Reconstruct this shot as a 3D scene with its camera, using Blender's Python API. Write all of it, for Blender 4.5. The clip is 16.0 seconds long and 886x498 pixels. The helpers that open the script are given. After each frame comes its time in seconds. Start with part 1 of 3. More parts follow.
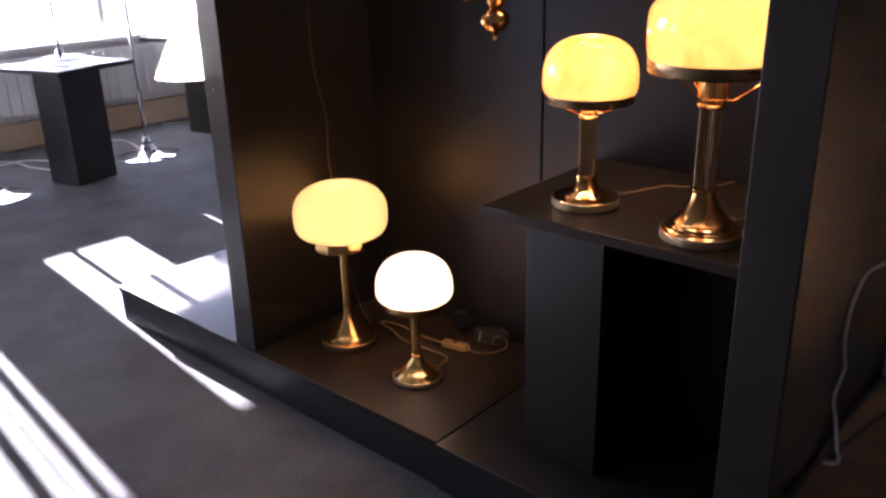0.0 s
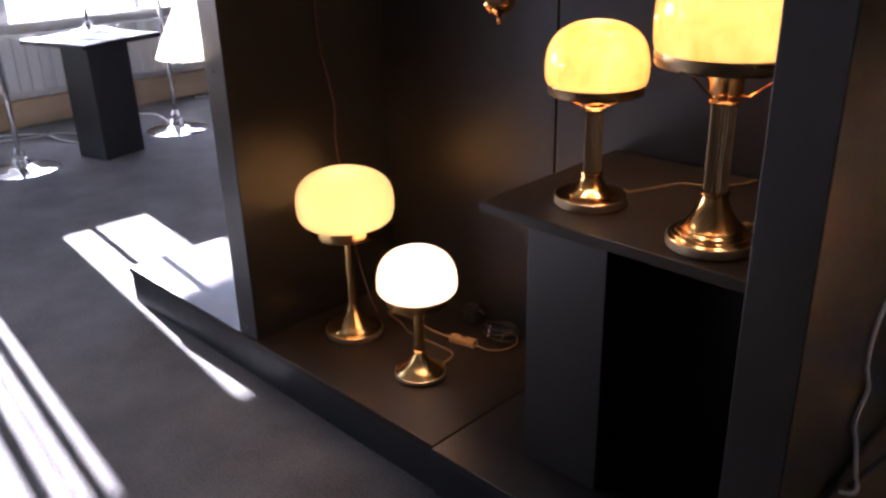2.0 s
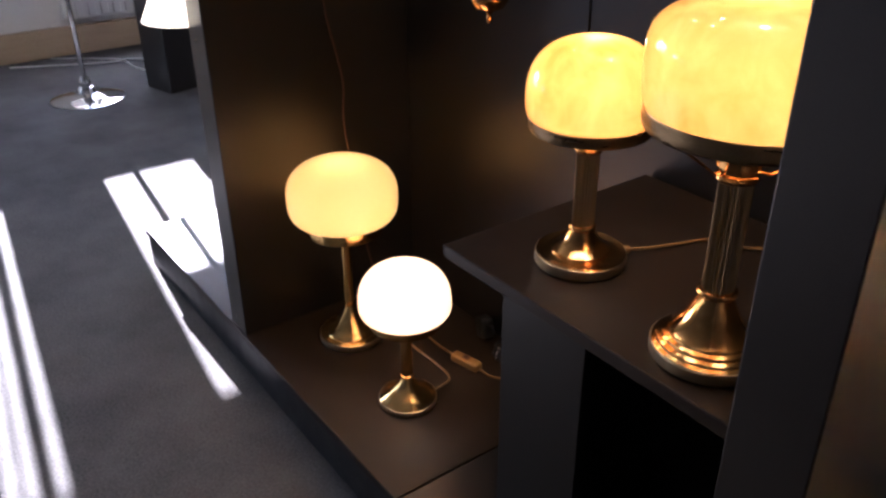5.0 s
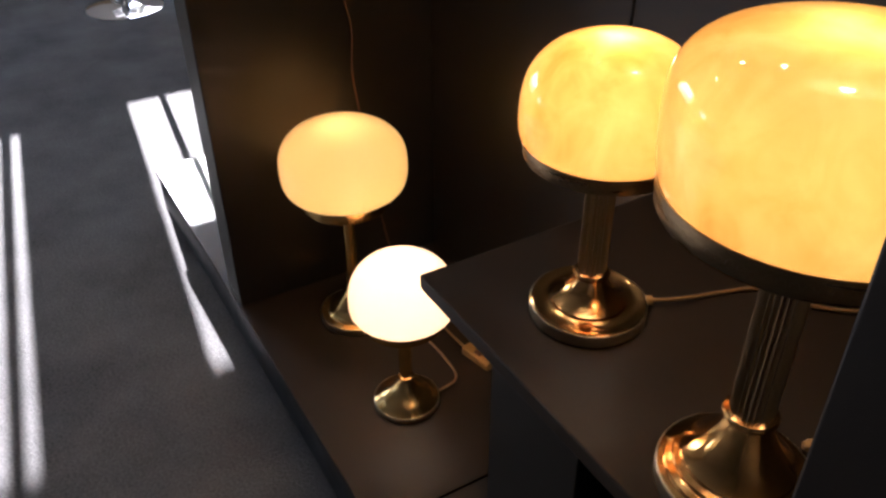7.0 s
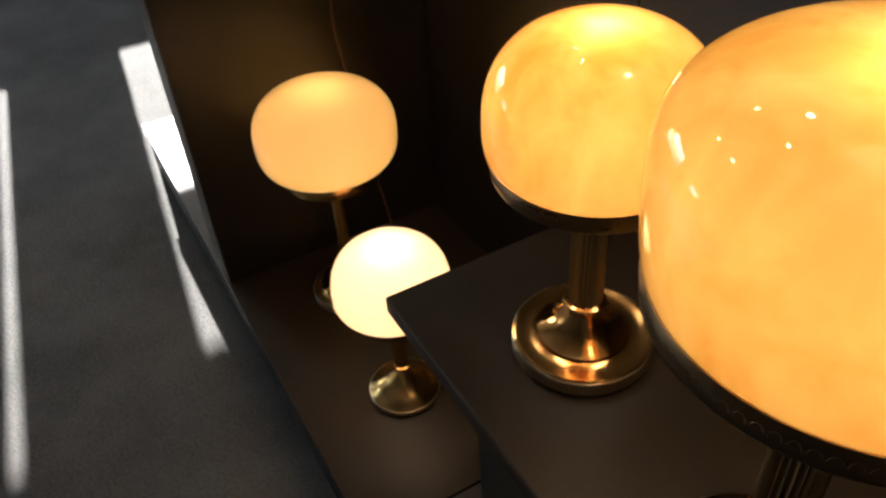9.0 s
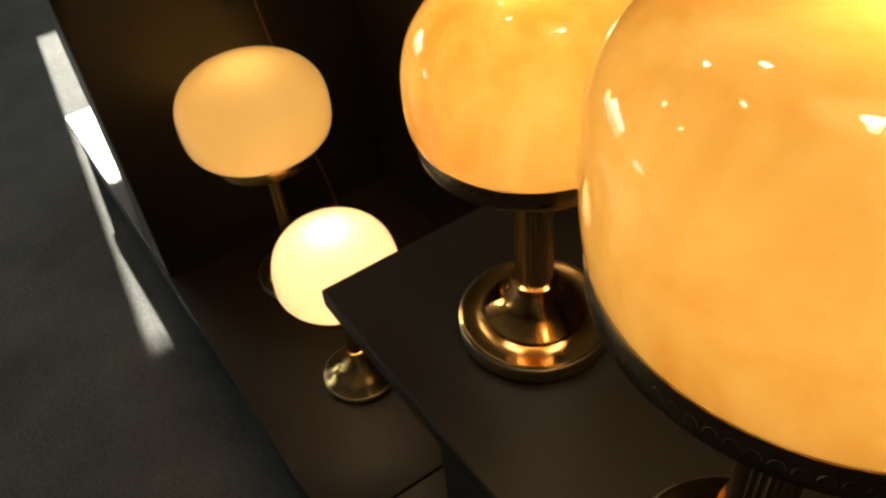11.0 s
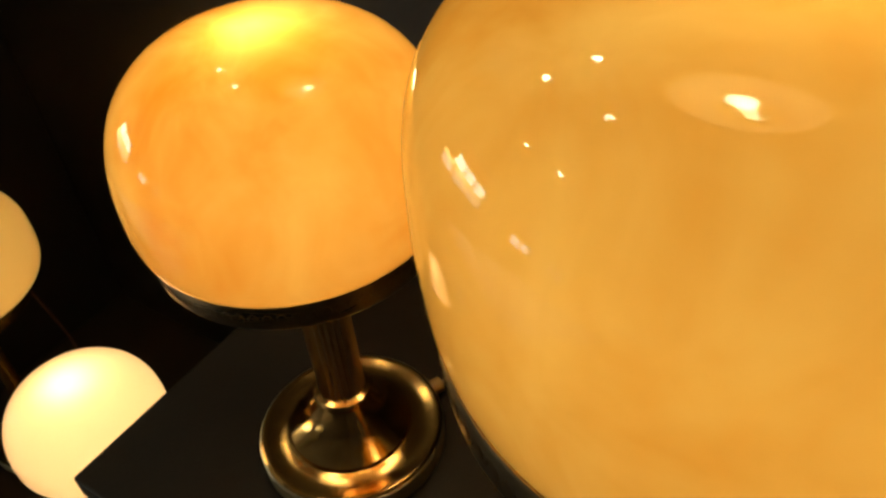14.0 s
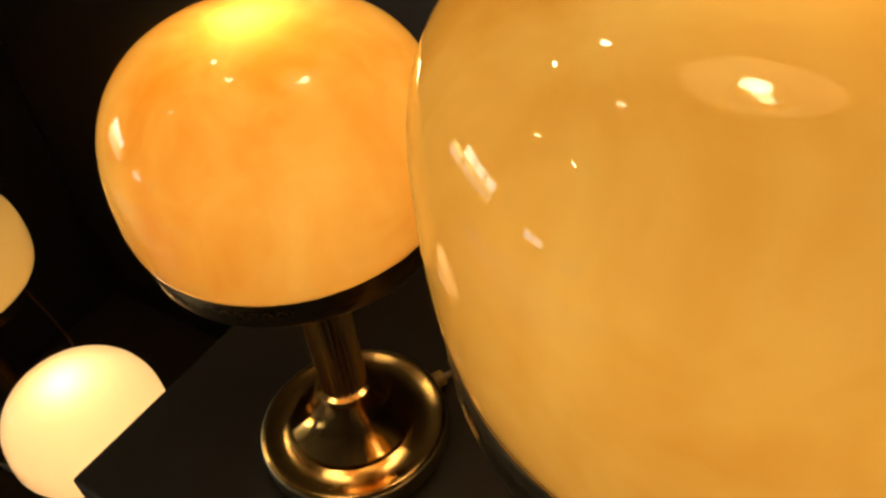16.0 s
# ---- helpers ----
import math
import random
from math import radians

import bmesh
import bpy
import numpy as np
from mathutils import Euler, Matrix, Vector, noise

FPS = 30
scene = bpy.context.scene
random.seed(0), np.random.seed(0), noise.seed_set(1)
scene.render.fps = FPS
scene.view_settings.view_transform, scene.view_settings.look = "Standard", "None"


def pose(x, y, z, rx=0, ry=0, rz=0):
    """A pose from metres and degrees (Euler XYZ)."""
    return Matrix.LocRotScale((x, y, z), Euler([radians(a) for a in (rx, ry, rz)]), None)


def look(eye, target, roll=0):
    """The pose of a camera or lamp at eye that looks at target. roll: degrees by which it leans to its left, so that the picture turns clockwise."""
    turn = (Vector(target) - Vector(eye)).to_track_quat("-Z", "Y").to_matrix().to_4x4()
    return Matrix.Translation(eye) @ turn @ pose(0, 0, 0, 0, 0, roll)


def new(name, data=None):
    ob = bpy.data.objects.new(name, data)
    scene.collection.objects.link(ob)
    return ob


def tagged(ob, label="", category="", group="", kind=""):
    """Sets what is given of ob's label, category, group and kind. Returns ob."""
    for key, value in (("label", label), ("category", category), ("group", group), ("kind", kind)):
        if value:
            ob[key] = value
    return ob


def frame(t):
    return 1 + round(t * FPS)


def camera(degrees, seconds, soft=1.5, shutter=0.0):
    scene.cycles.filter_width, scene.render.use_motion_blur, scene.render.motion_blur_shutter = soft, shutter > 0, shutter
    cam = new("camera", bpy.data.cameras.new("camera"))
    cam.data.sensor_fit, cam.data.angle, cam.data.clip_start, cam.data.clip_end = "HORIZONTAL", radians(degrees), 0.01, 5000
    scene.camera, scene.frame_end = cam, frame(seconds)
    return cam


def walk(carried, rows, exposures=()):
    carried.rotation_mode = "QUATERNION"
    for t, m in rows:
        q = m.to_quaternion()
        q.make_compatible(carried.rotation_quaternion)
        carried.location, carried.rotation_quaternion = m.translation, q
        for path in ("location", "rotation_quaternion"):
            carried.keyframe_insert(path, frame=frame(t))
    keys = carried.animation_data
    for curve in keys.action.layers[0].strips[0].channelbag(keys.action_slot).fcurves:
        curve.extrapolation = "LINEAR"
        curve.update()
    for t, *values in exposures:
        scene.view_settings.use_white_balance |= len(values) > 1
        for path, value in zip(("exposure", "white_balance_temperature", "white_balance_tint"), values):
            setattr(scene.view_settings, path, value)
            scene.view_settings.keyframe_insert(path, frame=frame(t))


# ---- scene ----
cam = camera(56.23, 16.0, soft=2.7)
PATH = [
    (0.0, pose(1.5194, -0.9914, 1.0251, 68.95, 1.34, 41.43)),
    (0.5, pose(1.5184, -0.9621, 1.0243, 68.57, 1.47, 42.08)),
    (1.0, pose(1.5182, -0.9308, 1.0268, 68.09, 1.50, 42.89)),
    (1.5, pose(1.5191, -0.9079, 1.0242, 67.88, 1.25, 43.71)),
    (2.0, pose(1.5164, -0.8660, 1.0320, 67.10, 1.39, 44.78)),
    (2.5, pose(1.5095, -0.8101, 1.0404, 66.13, 1.73, 46.08)),
    (3.0, pose(1.5009, -0.7497, 1.0502, 65.20, 1.81, 47.62)),
    (3.5, pose(1.4935, -0.6915, 1.0670, 64.21, 1.96, 49.09)),
    (4.0, pose(1.4792, -0.6390, 1.0744, 63.77, 1.14, 50.79)),
    (4.2, pose(1.4759, -0.6150, 1.0771, 63.59, 1.06, 51.51)),
    (6.5, pose(1.3255, -0.3247, 1.1046, 57.06, 0.28, 58.72)),
    (7.0, pose(1.2863, -0.2805, 1.1032, 55.04, 0.46, 59.68)),
    (7.5, pose(1.2557, -0.2469, 1.1044, 53.48, 0.69, 60.29)),
    (8.0, pose(1.2227, -0.2068, 1.1064, 51.71, 1.84, 60.51)),
    (10.5, pose(1.1417, -0.1088, 1.0631, 47.55, 4.52, 58.86)),
    (11.0, pose(1.1383, -0.1055, 1.0641, 46.56, 4.77, 55.54)),
    (11.5, pose(1.1307, -0.0978, 1.0551, 46.43, 4.88, 51.86)),
    (12.0, pose(1.1200, -0.0975, 1.0527, 46.96, 4.21, 46.54)),
    (12.5, pose(1.1028, -0.0904, 1.0414, 47.81, 3.96, 41.24)),
    (13.0, pose(1.0863, -0.0780, 1.0245, 48.93, 3.60, 37.50)),
    (13.5, pose(1.0716, -0.0656, 1.0174, 48.88, 4.03, 34.87)),
    (14.0, pose(1.0583, -0.0588, 1.0122, 48.93, 4.56, 33.21)),
    (14.5, pose(1.0553, -0.0569, 1.0093, 48.88, 5.04, 32.74)),
    (15.0, pose(1.0523, -0.0550, 1.0084, 48.66, 5.11, 32.78)),
    (15.5, pose(1.0523, -0.0568, 1.0081, 48.39, 5.11, 32.58)),
    (16.0, pose(1.0519, -0.0550, 1.0089, 48.10, 5.11, 32.28)),
]
EXPOSURES = [(0.0, 4.46, 5450, 27), (3.0, 4.41, 5450, 27), (4.2, 4.32, 5450, 26), (6.5, 3.98, 5600, 20), (8.0, 3.67, 5850, 13),
             (10.5, 3.26, 6500, 1), (12.5, 3.06, 6900, -6), (14.0, 2.85, 7250, -8), (16.0, 2.74, 7400, -5)]
walk(cam, PATH, EXPOSURES)

# ---- light: low winter sun through the west windows, pale sky, warm bulbs in the shades ----
SUN_SLOPE = 0.294                      # rise over run of the sun's rays
SUN_WAY = Vector((1.0, -0.106, -SUN_SLOPE)).normalized()
world = bpy.data.worlds.new("world")
scene.world = world
world.use_nodes = True
sky = world.node_tree.nodes.new("ShaderNodeTexSky")
sky.sky_type = "NISHITA"
sky.sun_disc = False
sky.sun_elevation = math.atan(SUN_SLOPE)
sky.sun_rotation = radians(-83.9)
world.node_tree.nodes["Background"].inputs["Strength"].default_value = 0.06
world.node_tree.links.new(sky.outputs["Color"], world.node_tree.nodes["Background"].inputs["Color"])

sun_data = bpy.data.lights.new("sun", "SUN")
sun_data.energy, sun_data.angle, sun_data.color = 5.0, radians(0.4), (1.0, 0.93, 0.84)
sun = new("sun", sun_data)
sun.matrix_world = look((-8, 0.5, 3), Vector((-8, 0.5, 3)) + SUN_WAY)


def window_light(name, y, z, width, height, watts):
    data = bpy.data.lights.new(name, "AREA")
    data.shape, data.size, data.size_y = "RECTANGLE", width, height
    data.energy, data.color = watts, (0.64, 0.79, 1.0)
    ob = new(name, data)
    ob.matrix_world = look((-3.13, y, z), (0, y, z))
    return ob


window_light("sky_light", -1.05, 1.19, 1.08, 0.37, 1.3)
window_light("sky_light", -3.1, 0.72, 0.6, 0.36, 0.7)
window_light("sky_light", 1.6, 1.2, 2.4, 0.4, 2.0)

# ---- materials ----


def nodes_of(name):
    m = bpy.data.materials.new(name)
    m.use_nodes = True
    t = m.node_tree
    return m, t, t.nodes["Principled BSDF"]


def node(t, kind, **inputs):
    n = t.nodes.new(kind)
    for k, v in inputs.items():
        n.inputs[k.replace("_", " ")].default_value = v
    return n


def ramp(t, fac, stops):
    r = t.nodes.new("ShaderNodeValToRGB")
    el = r.color_ramp.elements
    while len(el) < len(stops):
        el.new(0.5)
    for e, (p, c) in zip(el, stops):
        e.position, e.color = p, (*c, 1)
    t.links.new(fac, r.inputs["Fac"])
    return r.outputs["Color"]


def surface(name, low, high, rough=(0.4, 0.5), scale=8.0, grain=200.0, bump=0.05, metal=0.0, stretch=(1, 1, 1), coat=0.0, spec=0.5, brushed=0.0):
    """A material whose colour and gloss vary at two scales."""
    m, t, b = nodes_of(name)
    co = t.nodes.new("ShaderNodeTexCoord")
    mp = node(t, "ShaderNodeMapping", Scale=stretch)
    t.links.new(co.outputs["Object"], mp.inputs["Vector"])
    big = node(t, "ShaderNodeTexNoise", Scale=scale, Detail=5.0, Roughness=0.6)
    fine = node(t, "ShaderNodeTexNoise", Scale=grain, Detail=3.0, Roughness=0.6)
    for n in (big, fine):
        t.links.new(mp.outputs["Vector"], n.inputs["Vector"])
    mix = t.nodes.new("ShaderNodeMath")
    mix.operation = "MULTIPLY_ADD"
    mix.inputs[1].default_value, mix.inputs[2].default_value = 0.5, 0.0
    add = t.nodes.new("ShaderNodeMath")
    add.operation = "ADD"
    t.links.new(big.outputs["Fac"], add.inputs[0])
    t.links.new(fine.outputs["Fac"], add.inputs[1])
    t.links.new(add.outputs[0], mix.inputs[0])
    t.links.new(ramp(t, mix.outputs[0], [(0.32, low), (0.68, high)]), b.inputs["Base Color"])
    rr = node(t, "ShaderNodeMapRange", From_Min=0.3, From_Max=0.7, To_Min=rough[0], To_Max=rough[1])
    t.links.new(big.outputs["Fac"], rr.inputs["Value"])
    t.links.new(rr.outputs["Result"], b.inputs["Roughness"])
    bp = node(t, "ShaderNodeBump", Strength=bump, Distance=0.002)
    t.links.new(fine.outputs["Fac"], bp.inputs["Height"])
    t.links.new(bp.outputs["Normal"], b.inputs["Normal"])
    b.inputs["Metallic"].default_value = metal
    if brushed:
        round_it = t.nodes.new("ShaderNodeTangent")
        round_it.direction_type, round_it.axis = "RADIAL", "Z"
        t.links.new(round_it.outputs["Tangent"], b.inputs["Tangent"])
        b.inputs["Anisotropic"].default_value = brushed
        b.inputs["Anisotropic Rotation"].default_value = 0.25
    b.inputs["Coat Weight"].default_value = coat
    b.inputs["Specular IOR Level"].default_value = spec
    return m


def glowing_glass(name, low, high, glow, rough, scale, veins=0.0, gloss=0.045):
    """Opal or marbled glass, lit from inside: it lets the bulb's light through and scatters it all over the shade."""
    m, t, b = nodes_of(name)
    co = t.nodes.new("ShaderNodeTexCoord")
    mp = node(t, "ShaderNodeMapping", Scale=(1, 1, 0.7), Rotation=(0.5, 0.3, 0.2))
    t.links.new(co.outputs["Object"], mp.inputs["Vector"])
    cloud = node(t, "ShaderNodeTexNoise", Scale=scale, Detail=4.0, Roughness=0.5, Distortion=0.6)
    t.links.new(mp.outputs["Vector"], cloud.inputs["Vector"])
    wisps = node(t, "ShaderNodeTexNoise", Scale=scale * 2.2, Detail=3.0, Roughness=0.55, Distortion=0.9)
    t.links.new(mp.outputs["Vector"], wisps.inputs["Vector"])
    blend = t.nodes.new("ShaderNodeMix")
    blend.data_type = "FLOAT"
    blend.inputs[0].default_value = veins
    t.links.new(cloud.outputs["Fac"], blend.inputs[2])
    t.links.new(wisps.outputs["Fac"], blend.inputs[3])
    colour = ramp(t, blend.outputs[0], [(0.3, low), (0.7, high)])
    through_it = t.nodes.new("ShaderNodeBsdfTranslucent")
    face = t.nodes.new("ShaderNodeBsdfDiffuse")
    glow_node = node(t, "ShaderNodeEmission", Strength=glow)
    for n in (through_it, face, glow_node):
        t.links.new(colour, n.inputs["Color"])
    half = node(t, "ShaderNodeMixShader", Fac=0.3)
    t.links.new(through_it.outputs[0], half.inputs[1])
    t.links.new(face.outputs[0], half.inputs[2])
    both = t.nodes.new("ShaderNodeAddShader")
    t.links.new(half.outputs[0], both.inputs[0])
    t.links.new(glow_node.outputs[0], both.inputs[1])
    shine = node(t, "ShaderNodeBsdfGlossy", Roughness=rough)
    fres = node(t, "ShaderNodeFresnel", IOR=1.5)
    last = t.nodes.new("ShaderNodeMixShader")
    t.links.new(fres.outputs[0], last.inputs[0])
    t.links.new(both.outputs[0], last.inputs[1])
    t.links.new(shine.outputs[0], last.inputs[2])
    t.links.new(last.outputs[0], t.nodes["Material Output"].inputs["Surface"])
    t.nodes.remove(b)
    return m


def emitter(name, colour, strength):
    m, t, b = nodes_of(name)
    e = node(t, "ShaderNodeEmission", Color=(*colour, 1), Strength=strength)
    t.links.new(e.outputs[0], t.nodes["Material Output"].inputs["Surface"])
    t.nodes.remove(b)
    return m


def letting_light(name, colour):
    m, t, b = nodes_of(name)
    a = node(t, "ShaderNodeBsdfTranslucent", Color=(*colour, 1))
    c = node(t, "ShaderNodeBsdfDiffuse", Color=(*colour, 1))
    w = node(t, "ShaderNodeTexNoise", Scale=40.0)
    rr = node(t, "ShaderNodeMapRange", To_Min=0.35, To_Max=0.5)
    mix = t.nodes.new("ShaderNodeMixShader")
    t.links.new(w.outputs["Fac"], rr.inputs["Value"])
    t.links.new(rr.outputs["Result"], mix.inputs[0])
    t.links.new(a.outputs[0], mix.inputs[1])
    t.links.new(c.outputs[0], mix.inputs[2])
    t.links.new(mix.outputs[0], t.nodes["Material Output"].inputs["Surface"])
    t.nodes.remove(b)
    return m


CARPET = surface("carpet", (0.042, 0.040, 0.0395), (0.165, 0.158, 0.156), (0.9, 1.0), 4.0, 190.0, 1.0, spec=0.2)
LAMINATE = surface("black_laminate", (0.016, 0.0135, 0.0115), (0.026, 0.0215, 0.0185), (0.32, 0.40), 6.0, 500.0, 0.04, spec=0.5)
LAMINATE_EDGE = surface("black_edging", (0.012, 0.012, 0.014), (0.022, 0.022, 0.025), (0.35, 0.5), 20.0, 300.0, 0.04)
TABLE_TOP = surface("table_laminate", (0.020, 0.0125, 0.0075), (0.034, 0.0215, 0.0125), (0.38, 0.48), 12.0, 700.0, 0.10, spec=0.30)
WALL_PAINT = surface("wall_paint", (0.80, 0.79, 0.77), (0.88, 0.87, 0.85), (0.7, 0.85), 3.0, 120.0, 0.1)
CEILING_PAINT = surface("ceiling_paint", (0.24, 0.24, 0.235), (0.30, 0.30, 0.295), (0.8, 0.9), 3.0, 120.0, 0.1)
DARK_PAINT = surface("dark_paint", (0.09, 0.09, 0.092), (0.13, 0.13, 0.132), (0.6, 0.8), 3.0, 120.0, 0.1)
GREY_PAINT = surface("grey_paint", (0.20, 0.20, 0.20), (0.26, 0.26, 0.26), (0.6, 0.8), 3.0, 120.0, 0.1)
WOOD = surface("oak", (0.46, 0.33, 0.20), (0.62, 0.48, 0.33), (0.45, 0.6), 3.0, 60.0, 0.15, stretch=(8, 1, 8))
BROWN_WOOD = surface("brown_wood", (0.13, 0.070, 0.042), (0.24, 0.14, 0.088), (0.3, 0.45), 3.0, 60.0, 0.08, stretch=(1, 8, 8))
RADIATOR = surface("radiator_enamel", (0.78, 0.78, 0.76), (0.87, 0.87, 0.85), (0.4, 0.55), 3.0, 90.0, 0.05)
BRASS = surface("brushed_brass", (0.74, 0.45, 0.14), (0.90, 0.61, 0.25), (0.17, 0.25), 18.0, 260.0, 0.04, metal=1.0, stretch=(1, 1, 6), brushed=0.8)
STEM_BRASS = surface("satin_brass", (0.30, 0.20, 0.10), (0.44, 0.31, 0.17), (0.32, 0.42), 12.0, 200.0, 0.012, metal=1.0, stretch=(10, 10, 0.6), brushed=0.6)
SATIN = surface("satin_band_brass", (0.52, 0.40, 0.24), (0.70, 0.56, 0.36), (0.34, 0.46), 10.0, 240.0, 0.03, metal=1.0, stretch=(12, 12, 0.5))
DARK_BRASS = surface("antique_brass", (0.20, 0.14, 0.075), (0.36, 0.26, 0.14), (0.24, 0.36), 18.0, 260.0, 0.08, metal=1.0, stretch=(1, 1, 6))
GOLD = surface("polished_brass", (0.60, 0.30, 0.085), (0.76, 0.425, 0.145), (0.12, 0.19), 14.0, 200.0, 0.015, metal=1.0, brushed=0.7)
CHROME = surface("chrome", (0.70, 0.70, 0.71), (0.84, 0.84, 0.85), (0.04, 0.10), 6.0, 200.0, 0.01, metal=1.0)
CORD_AMBER = surface("clear_amber_cord", (0.20, 0.115, 0.04), (0.31, 0.19, 0.075), (0.25, 0.4), 30.0, 300.0, 0.05)
CORD_BROWN = surface("brown_cord", (0.08, 0.035, 0.022), (0.14, 0.065, 0.04), (0.4, 0.5), 30.0, 300.0, 0.05)
CORD_BLACK = surface("black_cord", (0.012, 0.012, 0.012), (0.03, 0.03, 0.03), (0.4, 0.5), 30.0, 300.0, 0.05)
CORD_WHITE = surface("white_cord", (0.6, 0.58, 0.55), (0.74, 0.72, 0.7), (0.4, 0.5), 30.0, 300.0, 0.05)
AMBER_PLASTIC = surface("amber_plastic", (0.30, 0.16, 0.04), (0.40, 0.23, 0.07), (0.3, 0.4), 30.0, 300.0, 0.05)
BLACK_PLASTIC = surface("black_plastic", (0.012, 0.012, 0.012), (0.025, 0.025, 0.025), (0.4, 0.55), 30.0, 300.0, 0.05)
PAPER = surface("paper", (0.72, 0.72, 0.71), (0.82, 0.82, 0.81), (0.7, 0.8), 8.0, 200.0, 0.05)
SHADE_CLOTH = letting_light("shade_cloth", (0.86, 0.82, 0.68))
FROST = letting_light("frosted_pane", (0.9, 0.92, 0.95))
OPAL = glowing_glass("opal_glass", (1.0, 0.58, 0.18), (1.0, 0.62, 0.22), 0.0225, 0.35, 4.0)
OPAL_WHITE = glowing_glass("white_opal_glass", (1.0, 0.60, 0.34), (1.0, 0.65, 0.40), 0.036, 0.3, 4.0)
MARBLE_C = glowing_glass("amber_marbled_glass", (0.84, 0.285, 0.026), (1.0, 0.550, 0.145), 0.024, 0.06, 13.0, 0.4)
MARBLE_D = glowing_glass("honey_marbled_glass", (0.76, 0.295, 0.026), (1.0, 0.595, 0.160), 0.026, 0.035, 13.0, 0.4)
BULB = emitter("lit_bulb", (1.0, 0.72, 0.38), 0.8)
PENDANT_GLASS = glowing_glass("pendant_glass", (1.0, 0.70, 0.36), (1.0, 0.76, 0.44), 0.20, 0.3, 4.0)
PENDANT_BULB = emitter("pendant_bulb", (1.0, 0.78, 0.46), 3.5)
SPOT = emitter("spot_glow", (1.0, 0.86, 0.65), 9.0)

# ---- shaping ----


def part(name, bm, material, parent=None, label="", smooth=False):
    me = bpy.data.meshes.new(name)
    bmesh.ops.recalc_face_normals(bm, faces=bm.faces)
    for f in bm.faces:
        f.smooth = smooth
    bm.to_mesh(me)
    bm.free()
    me.materials.append(material)
    ob = new(name, me)
    if parent is not None:
        ob.parent = parent
    if smooth:
        me.set_sharp_from_angle(angle=radians(38))
    return tagged(ob, label) if label else ob


def thing(name, at, label, category, group="", kind=""):
    ob = new(name)
    ob.location = at
    ob.empty_display_size = 0.05
    return tagged(ob, label, category, group, kind)


def box(x0, x1, y0, y1, z0, z1, bevel=0.0, bm=None):
    own = bmesh.new()
    bmesh.ops.create_cube(own, size=1.0)
    for v in own.verts:
        v.co = Vector((x0 + (v.co.x + 0.5) * (x1 - x0), y0 + (v.co.y + 0.5) * (y1 - y0), z0 + (v.co.z + 0.5) * (z1 - z0)))
    if bevel:
        bmesh.ops.bevel(own, geom=own.edges[:], offset=bevel, segments=2, affect="EDGES", profile=0.5)
    return joined(bm, own) if bm else own


def joined(bm, other):
    me = bpy.data.meshes.new("joining")
    other.to_mesh(me)
    other.free()
    bm.from_mesh(me)
    bpy.data.meshes.remove(me)
    return bm


def turned(profile, steps=48, flutes=0, depth=0.0):
    """A body of revolution about z; flutes cut grooves along it."""
    bm = bmesh.new()
    rings = []
    for r, z in profile:
        if r < 1e-5:
            rings.append([bm.verts.new((0, 0, z))])
            continue
        ring = []
        for i in range(steps):
            a = 2 * math.pi * i / steps
            k = r * (1 - depth * (0.5 - 0.5 * math.cos(flutes * a))) if flutes else r
            ring.append(bm.verts.new((k * math.cos(a), k * math.sin(a), z)))
        rings.append(ring)
    for a, b in zip(rings, rings[1:]):
        for i in range(steps):
            j = (i + 1) % steps
            if len(a) == 1 and len(b) == 1:
                continue
            if len(a) == 1:
                bm.faces.new((a[0], b[i], b[j]))
            elif len(b) == 1:
                bm.faces.new((a[i], a[j], b[0]))
            else:
                bm.faces.new((a[i], a[j], b[j], b[i]))
    return bm


def smooth_line(points, per=8):
    pts = [Vector(p) for p in points]
    pts = [2 * pts[0] - pts[1]] + pts + [2 * pts[-1] - pts[-2]]
    out = []
    for a, b, c, d in zip(pts, pts[1:], pts[2:], pts[3:]):
        for i in range(per):
            s = i / per
            out.append(0.5 * ((2 * b) + (c - a) * s + (2 * a - 5 * b + 4 * c - d) * s * s + (3 * b - a - 3 * c + d) * s ** 3))
    return out + [pts[-2]]


def tube(points, radius, sides=8, per=8, bm=None):
    line = smooth_line(points, per) if per > 1 else [Vector(p) for p in points]
    bm = bm or bmesh.new()
    rings = []
    up = Vector((0.13, 0.31, 0.94)).normalized()
    for i, p in enumerate(line):
        way = (line[min(i + 1, len(line) - 1)] - line[max(i - 1, 0)]).normalized()
        side = way.cross(up).normalized()
        over = side.cross(way).normalized()
        up = over
        rings.append([bm.verts.new(p + radius * (math.cos(2 * math.pi * k / sides) * side + math.sin(2 * math.pi * k / sides) * over)) for k in range(sides)])
    for a, b in zip(rings, rings[1:]):
        for k in range(sides):
            bm.faces.new((a[k], a[(k + 1) % sides], b[(k + 1) % sides], b[k]))
    bm.faces.new(rings[0])
    bm.faces.new(rings[-1])
    return bm


def setting(name, bm, material, label, category="structure", parent=None):
    return tagged(part(name, bm, material, parent), label, category, kind="structure")


